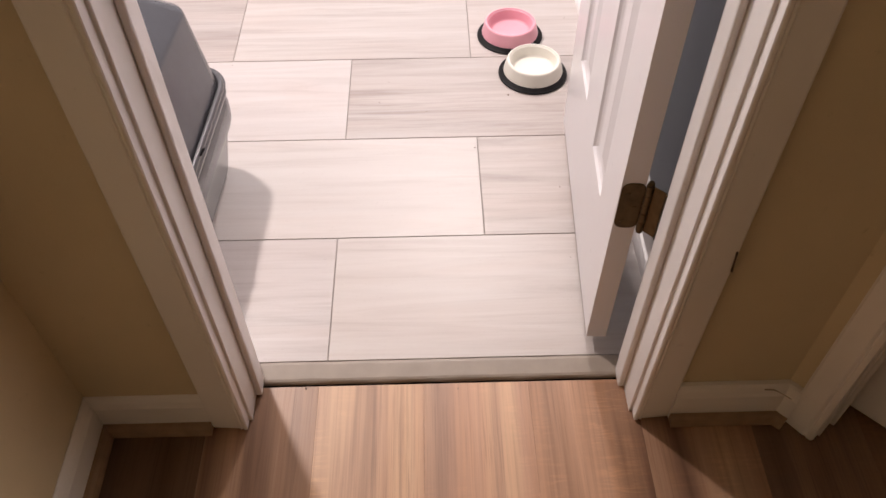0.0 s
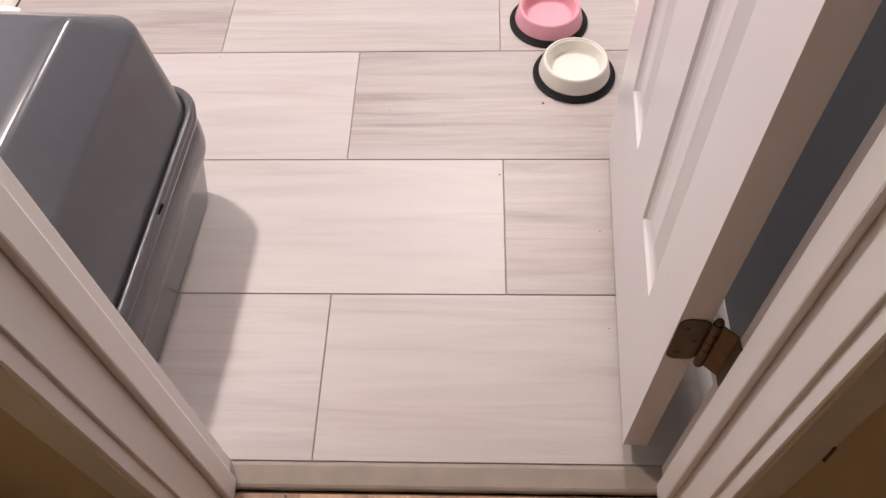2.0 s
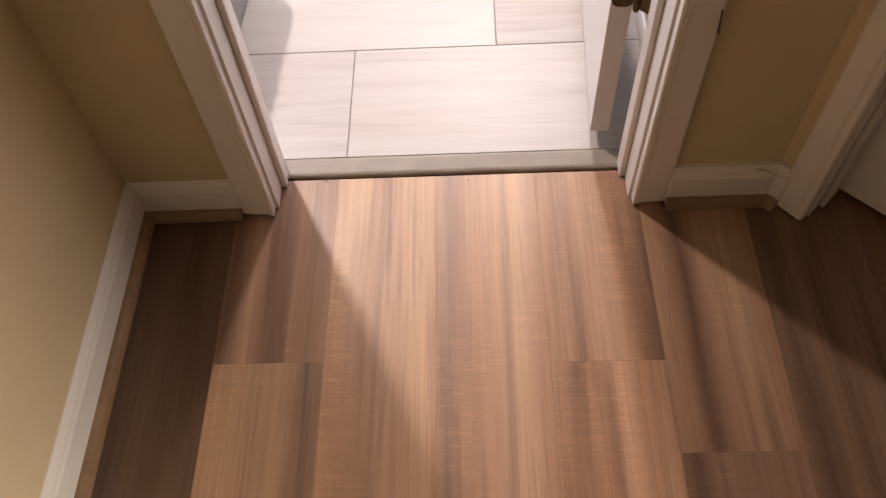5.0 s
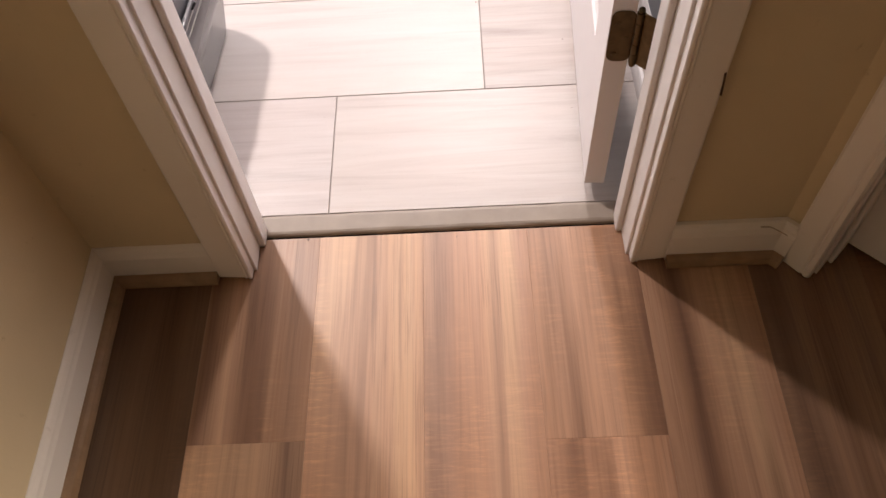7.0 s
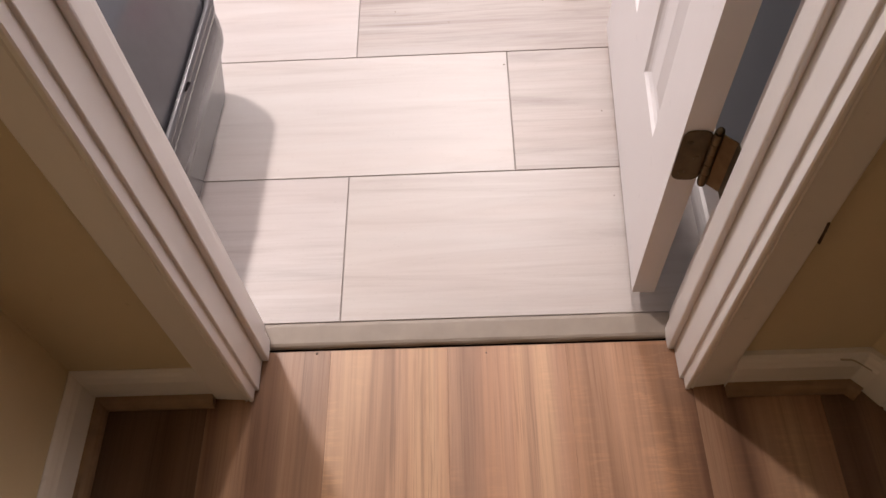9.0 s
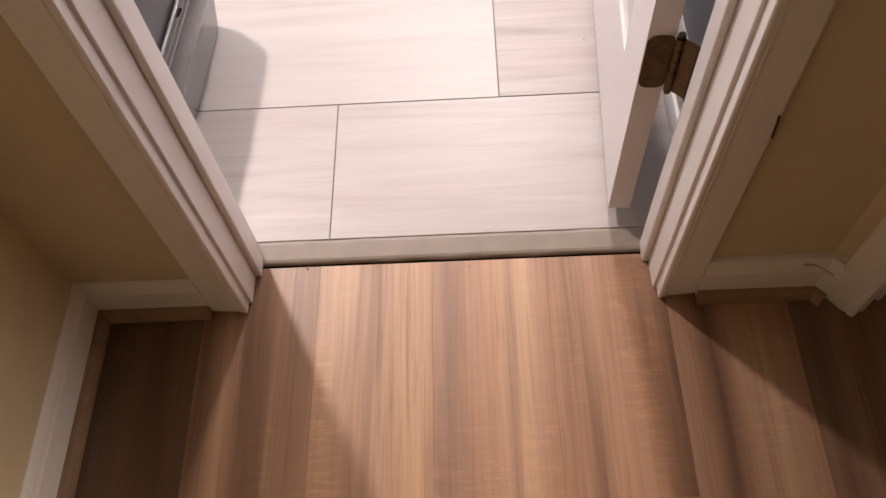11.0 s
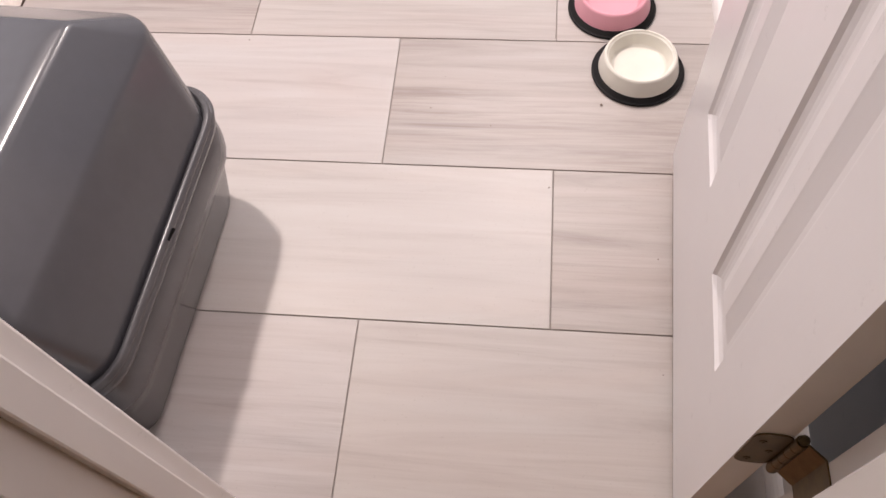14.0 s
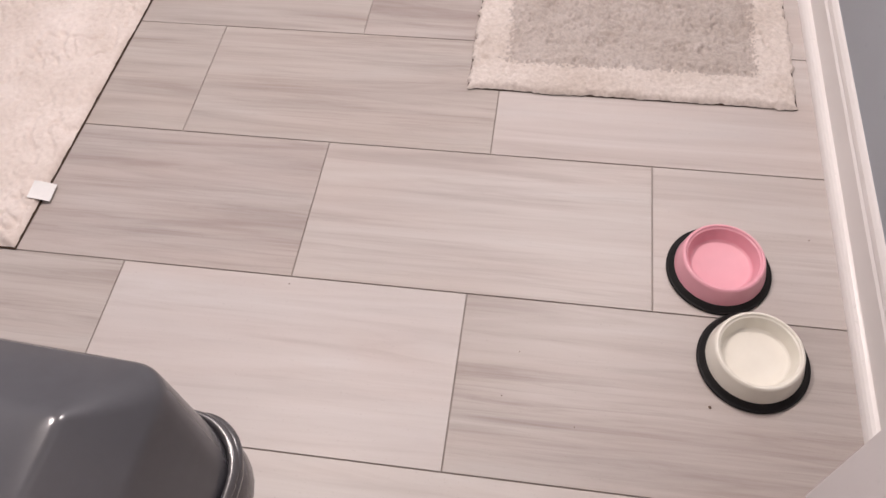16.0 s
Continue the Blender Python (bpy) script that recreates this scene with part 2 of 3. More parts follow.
def sweep(profile, path):
    """A closed profile (out, up) carried along a path of (x, y, z, outx, outy) corners, with end caps."""
    bm = bmesh.new()
    rings = [[bm.verts.new((x + ox * a, y + oy * a, z + b)) for a, b in profile] for x, y, z, ox, oy in path]
    n = len(profile)
    for r, s in zip(rings, rings[1:]):
        for i in range(n):
            bm.faces.new((r[i], r[(i + 1) % n], s[(i + 1) % n], s[i]))
    bm.faces.new(rings[0])
    bm.faces.new(rings[-1][::-1])
    return bm


def upright(outline, z0, z1):
    """A plan outline raised from z0 to z1."""
    bm = bmesh.new()
    a = [bm.verts.new((x, y, z0)) for x, y in outline]
    b = [bm.verts.new((x, y, z1)) for x, y in outline]
    n = len(a)
    for i in range(n):
        bm.faces.new((a[i], a[(i + 1) % n], b[(i + 1) % n], b[i]))
    bm.faces.new(a[::-1])
    bm.faces.new(b)
    return bm


def lathe(profile, steps=64):
    bm = bmesh.new()
    rings = []
    for r, z in profile:
        if r < 1e-6:
            rings.append([bm.verts.new((0, 0, z))])
        else:
            rings.append([bm.verts.new((r * math.cos(2 * math.pi * i / steps), r * math.sin(2 * math.pi * i / steps), z)) for i in range(steps)])
    for a, b in zip(rings, rings[1:]):
        for i in range(steps):
            j = (i + 1) % steps
            q = [a[i % len(a)], a[j % len(a)], b[j % len(b)], b[i % len(b)]]
            q = list(dict.fromkeys(q))
            if len(q) > 2:
                bm.faces.new(q)
    return bm


# ---- setting ----
HALL = -0.008          # wood floor level
TOP = 2.42             # ceilings
WALL_A, WALL_B = 0.655, 0.762   # hall and bath faces of the wall with the doorway
OPEN_L, OPEN_R, OPEN_H = -0.331, 0.328, 2.05
LEFT, RIGHT = -0.595, 0.434     # hall's left wall; bath's right wall
BATH_L, BATH_END = -1.75, 3.3


def wall(name, lo, hi, label, hall_faces):
    """A wall slab; the faces whose normal is in hall_faces are tan, the rest blue-grey."""
    bm = box(lo, hi)
    bm.normal_update()
    for f in bm.faces:
        f.material_index = 0 if any(f.normal.dot(Vector(n)) > 0.9 for n in hall_faces) else 1
    return tagged(bm_object(name, bm, [TAN, BLUE]), label, "wall", kind="structure")


S, E, W = (0, -1, 0), (1, 0, 0), (-1, 0, 0)
wall("wall_doorway_left", (BATH_L, WALL_A, -0.05), (OPEN_L - 0.019, WALL_B, TOP), "tan painted wall beside the doorway", [S])
wall("wall_doorway_right", (OPEN_R + 0.019, WALL_A, -0.05), (2.6, WALL_B, TOP), "tan painted wall beside the doorway, blue-grey behind", [S])
wall("wall_over_door", (OPEN_L - 0.019, WALL_A, OPEN_H + 0.019), (OPEN_R + 0.019, WALL_B, TOP), "tan painted wall above the doorway", [S])
wall("wall_hall_left", (LEFT - 0.12, -2.5, -0.05), (LEFT, WALL_A, TOP), "tan painted hallway wall", [E])
wall("wall_hall_back", (LEFT, -2.62, -0.05), (2.6, -2.5, TOP), "tan painted wall at the end of the hallway", [(0, 1, 0)])
# Unseen walls added to close the hallway and shape the fill lamp's beam.
wall("wall_hall_right", (1.05, -1.16, -0.05), (1.17, 0.20, TOP), "unseen tan wall added to cut off the fill lamp's beam", [W, E, S])
wall("wall_hall_stub", (1.05, -2.5, -0.05), (1.17, -1.45, TOP), "unseen tan wall stub added to narrow the fill lamp's beam", [W, E, (0, 1, 0)])
wall("wall_side_room", (2.6, -2.5, -0.05), (2.72, WALL_A, TOP), "unseen tan wall added to close the space behind the fill lamp", [W])
wall("wall_bath_right", (RIGHT, WALL_B, -0.05), (RIGHT + 0.12, BATH_END, TOP), "blue-grey painted bathroom wall", [])
wall("wall_bath_left", (BATH_L - 0.12, WALL_B, -0.05), (BATH_L, BATH_END, TOP), "blue-grey painted bathroom wall", [])
wall("wall_bath_end", (BATH_L - 0.12, BATH_END, -0.05), (RIGHT + 0.12, BATH_END + 0.12, TOP), "blue-grey painted wall at the end of the bathroom", [])
tagged(bm_object("ceiling_bath", box((BATH_L, WALL_B, TOP), (RIGHT, BATH_END, TOP + 0.1)), WHITE), "white painted bathroom ceiling", "ceiling", kind="structure")
tagged(bm_object("ceiling_hall", box((LEFT, -2.5, TOP), (2.6, WALL_A, TOP + 0.1)), WHITE), "white painted hallway ceiling", "ceiling", kind="structure")

# door lining: jambs with stops, and a head
def lining():
    ob = tagged(new("door_frame"), "white painted door lining with stops and molded casing", "door frame", kind="structure")
    for side, x in ((-1, OPEN_L), (1, OPEN_R)):
        out = x + side * 0.019
        part("jamb", box((min(x, out), WALL_A - 0.002, HALL - 0.02), (max(x, out), WALL_B + 0.002, OPEN_H + 0.019)), TRIM, ob, bevel=0.0015)
        s = x - side * 0.011
        part("door_stop", box((min(x, s), 0.702, HALL), (max(x, s), 0.738, OPEN_H)), TRIM, ob, bevel=0.003)
        c0, c1 = x + side * 0.005, x + side * 0.066
        # casing profile in plan: flat inner edge, bead, fall to a thin back edge
        fall = ((0, 0.6345), (0.002, 0.6328), (0.0055, 0.6325), (0.0075, 0.6352), (0.0088, 0.6354), (0.0105, 0.6336), (0.0125, 0.6340), (0.0140, 0.6362), (0.040, 0.6378), (0.058, 0.6392))
        shape = [(c0, WALL_A - 0.002)] + [(c0 + side * d, y) for d, y in fall] + [(c1, 0.6408), (c1, WALL_A - 0.002)]
        part("casing", upright(shape, HALL + 0.004, OPEN_H + 0.07), TRIM, ob)
        r0, r1 = x + side * 0.012, x + side * 0.066
        if side < 0:
            part("casing", box((min(r0, r1), WALL_B + 0.002, 0.0), (max(r0, r1), WALL_B + 0.011, OPEN_H + 0.07)), TRIM, ob, bevel=0.004)
    chip = upright([(0, 0), (0.0025, -0.003), (0.0035, 0.0005), (0.0012, 0.003)], 0, 0.042)
    for v in chip.verts:
        v.co.x += (v.co.z - 0.02) * -0.10
        v.co.y += 0.0012 * math.sin(v.co.z * 260)
    part("paint_chip", chip, CHIP_AND_SHADE, ob, "dark chip in the paint").matrix_local = pose(OPEN_R + 0.0630, 0.6405, 0.398)
    part("jamb", box((OPEN_L, WALL_A - 0.002, OPEN_H), (OPEN_R, WALL_B + 0.002, OPEN_H + 0.019)), TRIM, ob)
    part("casing", box((OPEN_L - 0.005, 0.634, OPEN_H + 0.005), (OPEN_R + 0.005, WALL_A - 0.002, OPEN_H + 0.07)), TRIM, ob, bevel=0.004)
    return ob


lining()

# baseboards and shoe moldings
BASE = [(0, 0), (0.013, 0), (0.013, 0.068), (0.0105, 0.074), (0.0095, 0.080), (0.006, 0.087), (0.002, 0.091), (0, 0.091)]
TALL = [(0, 0), (0.013, 0), (0.013, 0.078), (0.0095, 0.084), (0.0105, 0.088), (0.009, 0.097), (0.005, 0.103), (0.002, 0.106), (0, 0.106)]
QUARTER = [(0.013, 0)] + [(0.013 + 0.017 * math.cos(a), 0.019 * math.sin(a)) for a in (0, 0.35, 0.75, 1.15, 1.45)] + [(0.013, 0.019)]
# where the hallway wall meets the diagonal wall with the closet door
CX, CY = 0.585, WALL_A
U, N = Vector((0.7071, -0.7071)), Vector((-0.7071, -0.7071))
k = math.tan(radians(22.5))


def run(name, profile, path, mat, label, cat="baseboard"):
    return tagged(bm_object(name, sweep(profile, path), mat), label, cat, kind="structure")


def hall_trim(profile, name, mat, label, cat):
    run(name, profile, [(LEFT, -2.5, HALL, 1, 0), (LEFT, WALL_A, HALL, 1, -1), (OPEN_L - 0.066, WALL_A, HALL, 0, -1)], mat, label, cat)
    d = Vector((CX, CY)) + U * 0.030
    proud = [(a + 0.006 if a > 0.001 else a, b) for a, b in profile]
    run(name, proud, [(OPEN_R + 0.066, WALL_A, HALL, 0, -1), (CX, CY, HALL, -k, -1), (d.x, d.y, HALL, N.x, N.y)], mat, label, cat)


hall_trim(BASE, "baseboard", TRIM, "white painted baseboard along the tan hallway wall", "baseboard")
hall_trim(QUARTER, "shoe_molding", SHOE, "brown wooden quarter-round along the hallway floor", "molding")
run("baseboard", TALL, [(RIGHT, WALL_B, 0, -1, 0), (RIGHT, BATH_END, 0, -1, 0)], TRIM, "white baseboard along the blue-grey bathroom wall")
run("baseboard", [(0.013, 0)] + [(0.013 + 0.018 * math.cos(a), 0.020 * math.sin(a)) for a in (0, 0.3, 0.6, 0.9, 1.2, 1.45)] + [(0.013, 0.020)], [(RIGHT, WALL_B, 0, -1, 0), (RIGHT, BATH_END, 0, -1, 0)], TRIM, "white quarter-round at the foot of the bathroom baseboard")

# a cracked line of caulk where the baseboard turns
caulk = bmesh.new()
spots = [(0.536, 0.6365, 0.0835), (0.543, 0.6352, 0.0850), (0.550, 0.6358, 0.0838), (0.557, 0.6340, 0.0815), (0.566, 0.6290, 0.0790), (0.577, 0.6200, 0.0785)]
rings = [[caulk.verts.new((x, y + 0.0016 * math.cos(b), z + 0.0013 * math.sin(b))) for b in (0, 1.57, 3.14, 4.71)] for x, y, z in spots]
for r, q in zip(rings, rings[1:]):
    for i in range(4):
        caulk.faces.new((r[i], r[(i + 1) % 4], q[(i + 1) % 4], q[i]))
tagged(bm_object("trim", caulk, STRIP, smooth=True), "cracked beige caulk line on the baseboard corner", "trim", kind="structure")


# diagonal wall with its closet door
def at(u, n):
    p = Vector((CX, CY)) + U * u + N * n
    return (p.x, p.y)


def plan(*uv):
    return [at(u, n) for u, n in uv]


diag = tagged(bm_object("wall_diagonal", upright(plan((0, 0), (0.066, 0), (0.066, -0.12), (0, -0.12)), -0.05, TOP), TAN), "narrow tan diagonal wall beside a closet door", "wall", kind="structure")
tagged(bm_object("wall_diagonal", upright(plan((0.066, 0), (0.76, 0), (0.76, -0.12), (0.066, -0.12)), 2.07, TOP), TAN), "tan wall above the closet door", "wall", kind="structure")


def closet_door():
    f = tagged(new("door_frame"), "white painted frame of the closet door in the diagonal wall", "door frame", kind="structure")
    part("casing", upright(plan((0.024, 0), (0.024, 0.010), (0.028, 0.014), (0.062, 0.018), (0.067, 0.016), (0.070, 0.019), (0.078, 0.018), (0.081, 0.013), (0.081, 0)), HALL + 0.002, 2.12), TRIM, f)
    part("jamb", upright(plan((0.066, -0.001), (0.066, -0.12), (0.0855, -0.12), (0.0855, -0.001)), HALL - 0.01, 2.07), TRIM, f, bevel=0.0015)
    part("door_stop", upright(plan((0.0855, -0.035), (0.0855, -0.080), (0.0945, -0.080), (0.0945, -0.035)), HALL, 2.05), TRIM, f, bevel=0.003)
    part("jamb", upright(plan((0.735, 0), (0.735, -0.12), (0.759, -0.12), (0.759, 0)), HALL - 0.01, 2.07), TRIM, f)
    d = tagged(new("door_2"), "closed white painted closet door in the diagonal wall", "door", kind="structure")
    part("leaf", upright(plan((0.0885, -0.081), (0.0885, -0.116), (0.733, -0.116), (0.733, -0.081)), HALL + 0.016, 2.045), DOORPAINT, d, bevel=0.0015)


closet_door()

# threshold strip between wood and tile
def threshold():
    prof = [(0.7235, HALL - 0.004), (0.7235, -0.0055), (0.7258, -0.003), (0.730, -0.0012), (0.758, 0.0016), (0.7635, 0.0012), (0.7645, HALL - 0.004)]
    bm = bmesh.new()
    n = 14
    rings = []
    for i in range(n + 1):
        x = OPEN_L + 0.0005 + (OPEN_R - OPEN_L - 0.001) * i / n
        rings.append([bm.verts.new((x, y + 0.0006 * math.sin(i * 2.3 + j), z + (0.0004 * math.sin(i * 1.7) if j < 6 and j > 0 else 0))) for j, (y, z) in enumerate(prof)])
    for r, s in zip(rings, rings[1:]):
        for i in range(len(prof)):
            bm.faces.new((r[i], r[(i + 1) % len(prof)], s[(i + 1) % len(prof)], s[i]))
    bm.faces.new(rings[0])
    bm.faces.new(rings[-1][::-1])
    tagged(bm_object("threshold", bm, STRIP), "beige stone threshold strip between wood and tile floor", "threshold", kind="structure")


threshold()

# hall and bath sub-floors (grout and underlay) under the pieces
floor_bath = tagged(bm_object("floor_bath", box((BATH_L, 0.7625, -0.05), (RIGHT, BATH_END, -0.0025)), GROUT), "pale veined porcelain tile floor with thin grey joints", "floor", kind="structure")
floor_hall = tagged(bm_object("floor_hall", box((LEFT, -2.5, -0.06), (2.6, 0.722, HALL - 0.0075)), SHOE), "brown wood laminate floor of the hallway", "floor", kind="structure")


# ---- the open bathroom door ----
def panel_faces(bm, u0, u1, z0, z1, face, inward):
    """A molded panel in an opening of a door face: cove, flat groove and raised field."""
    rings = []
    for inset, depth in ((0, 0), (0.004, 0.0045), (0.010, 0.0075), (0.016, 0.0085), (0.024, 0.0085), (0.046, 0.0025), (0.049, 0.0015)):
        n = face + inward * depth
        rings.append([bm.verts.new(p) for p in ((u0 + inset, n, z0 + inset), (u1 - inset, n, z0 + inset), (u1 - inset, n, z1 - inset), (u0 + inset, n, z1 - inset))])
    for r, s in zip(rings, rings[1:]):
        for i in range(4):
            bm.faces.new((r[i], r[(i + 1) % 4], s[(i + 1) % 4], s[i]))
    bm.faces.new(rings[-1])


def door_leaf(width, height, thick):
    """A six-panel leaf from its hinge edge along +x; its seen face at y = thick, the other at 0."""
    cols = [0, 0.114, 0.243, 0.370, 0.494, width]
    rows = [0, 0.246, 0.86, 1.02, 1.50, 1.62, 1.90, height]
    bm, panels = bmesh.new(), []
    for face, inward in ((thick, -1), (0.0, 1)):
        for i in range(5):
            for j in range(7):
                u0, u1, z0, z1 = cols[i], cols[i + 1], rows[j], rows[j + 1]
                if i in (1, 3) and j in (1, 3, 5):
                    panels.append(bmesh.new())
                    panel_faces(panels[-1], u0, u1, z0, z1, face, inward)
                else:
                    bm.faces.new([bm.verts.new(p) for p in ((u0, face, z0), (u1, face, z0), (u1, face, z1), (u0, face, z1))])
    for a, b in (((0, 0), (0, height)), ((0, height), (width, height)), ((width, height), (width, 0)), ((width, 0), (0, 0))):
        bm.faces.new([bm.verts.new(p) for p in ((a[0], 0, a[1]), (a[0], thick, a[1]), (b[0], thick, b[1]), (b[0], 0, b[1]))])
    bmesh.ops.remove_doubles(bm, verts=bm.verts, dist=1e-5)
    return bm, panels


def rounded_plate(w, h, t, r):
    """A plate in the x-z plane with round corners, its face at y = -t."""
    pts = []
    for cx, cz, a0 in ((w - r, h - r, 0), (r, h - r, 90), (r, r, 180), (w - r, r, 270)):
        for a in range(0, 91, 15):
            pts.append((cx + r * math.cos(radians(a0 + a)), cz + r * math.sin(radians(a0 + a))))
    bm = bmesh.new()
    f = [bm.verts.new((x, -t, z)) for x, z in pts]
    b = [bm.verts.new((x, 0, z)) for x, z in pts]
    bm.faces.new(f)
    bm.faces.new(b[::-1])
    for i in range(len(pts)):
        bm.faces.new((f[i], f[(i + 1) % len(pts)], b[(i + 1) % len(pts)], b[i]))
    return bm


def bathroom_door():
    door = tagged(new("door_1"), "open white six-panel bathroom door with aged brass hinge", "door", kind="structure")
    # local x runs from the hinge edge into the room, local y towards the doorway
    door.matrix_world = pose(0.3028, 0.7865, 0.028, 0, 0, 90 - 3.2)
    leaf, panels = door_leaf(0.606, 2.02, 0.035)
    part("leaf", leaf, DOORPAINT, door)
    for p in panels:
        part("panel", p, DOORPAINT, door)
    hinge = part("hinge", rounded_plate(0.036, 0.095, 0.0018, 0.013), BRASS, door, "aged brass butt hinge with round corners", bevel=0.0004, segments=1)
    hinge.matrix_local = pose(-0.0002, 0.0, 0.300, 0, 0, 0) @ Matrix(((0, 1, 0, 0), (-1, 0, 0, 0.034), (0, 0, 1, 0), (0, 0, 0, 1)))
    for i in range(5):
        bm = bmesh.new()
        bmesh.ops.create_cone(bm, cap_ends=True, segments=18, radius1=0.0062, radius2=0.0062, depth=0.0184)
        k_ = part("knuckle", bm, BRASS, hinge, smooth=False, bevel=0.0006, segments=1)
        k_.matrix_local = pose(0.0400, -0.0045, 0.0093 + i * 0.0191)
    for z in (-0.0025, 0.0985):
        bm = bmesh.new()
        bmesh.ops.create_uvsphere(bm, u_segments=14, v_segments=8, radius=0.0052)
        part("pin_cap", bm, BRASS, hinge, smooth=True).matrix_local = pose(0.0400, -0.0045, z)
    for x, z in ((0.011, 0.016), (0.024, 0.045), (0.011, 0.073)):
        bm = bmesh.new()
        bmesh.ops.create_cone(bm, cap_ends=True, segments=16, radius1=0.0042, radius2=0.0034, depth=0.0016)
        bmesh.ops.create_cone(bm, cap_ends=True, segments=4, radius1=0.0012, radius2=0.0012, depth=0.0030)
        part("screw", bm, BRASS, hinge, bevel=0).matrix_local = pose(x, -0.0020, z, 90, 0, 0)
    # the other leaf of the hinge, on the jamb
    leaf2 = part("hinge_leaf", upright([(OPEN_R - 0.0001, 0.739), (OPEN_R - 0.0001, 0.7655), (0.3105, 0.7828), (0.3092, 0.7812), (OPEN_R - 0.0019, 0.7645), (OPEN_R - 0.0019, 0.739)], 0, 0.095), BRASS, door)
    leaf2.matrix_world = pose(0, 0, 0.328)
    return door


bathroom_door()


# ---- litter box ----
def softened(profile, d):
    """Each inner corner of a profile of tuples becomes a short round."""
    out = [profile[0]]
    for a, b, c in zip(profile, profile[1:], profile[2:]):
        def toward(p, q, dist):
            full = math.dist(p, q)
            f = min(dist, full * 0.45) / full
            return tuple(x + (y - x) * f for x, y in zip(p, q))
        p, q = toward(b, a, d), toward(b, c, d)
        for s in (0.0, 0.25, 0.5, 0.75, 1.0):
            out.append(tuple((1 - s) ** 2 * x + 2 * s * (1 - s) * m + s * s * y for x, m, y in zip(p, b, q)))
    out.append(profile[-1])
    return out


def loft(sections, cap_top=True, cap_bottom=True, arc=8):
    """Rounded rectangles (half x, half y, corner radius, z) joined into a shell."""
    bm = bmesh.new()
    rings = []
    for hx, hy, r, z in sections:
        ring = []
        for sx, sy, a0 in ((1, 1, 0), (-1, 1, 90), (-1, -1, 180), (1, -1, 270)):
            for i in range(arc + 1):
                a = radians(a0 + 90 * i / arc)
                ring.append(bm.verts.new((sx * (hx - r) + r * math.cos(a), sy * (hy - r) + r * math.sin(a), z)))
        rings.append(ring)
    n = len(rings[0])
    for a, b in zip(rings, rings[1:]):
        for i in range(n):
            bm.faces.new((a[i], a[(i + 1) % n], b[(i + 1) % n], b[i]))
    if cap_bottom:
        bm.faces.new(rings[0][::-1])
    if cap_top:
        bm.faces.new(rings[-1])
    return bm


def arc_slot(radius, width, a0, a1, taper=0.45, height=0.0012):
    """A flat curved bar, with thickness."""
    bm = bmesh.new()
    n = 20
    rows = []
    for i in range(n + 1):
        a = radians(a0 + (a1 - a0) * i / n)
        w = width * (1.0 - taper + taper * math.sin(math.pi * i / n))
        rows.append([bm.verts.new((r * math.cos(a), r * math.sin(a), z)) for r, z in ((radius - w / 2, 0), (radius + w / 2, 0), (radius + w / 2, height), (radius - w / 2, height))])
    for a, b in zip(rows, rows[1:]):
        for i in range(4):
            bm.faces.new((a[i], a[(i + 1) % 4], b[(i + 1) % 4], b[i]))
    bm.faces.new(rows[0])
    bm.faces.new(rows[-1][::-1])
    return bm


VENT = (0.003, -0.014)


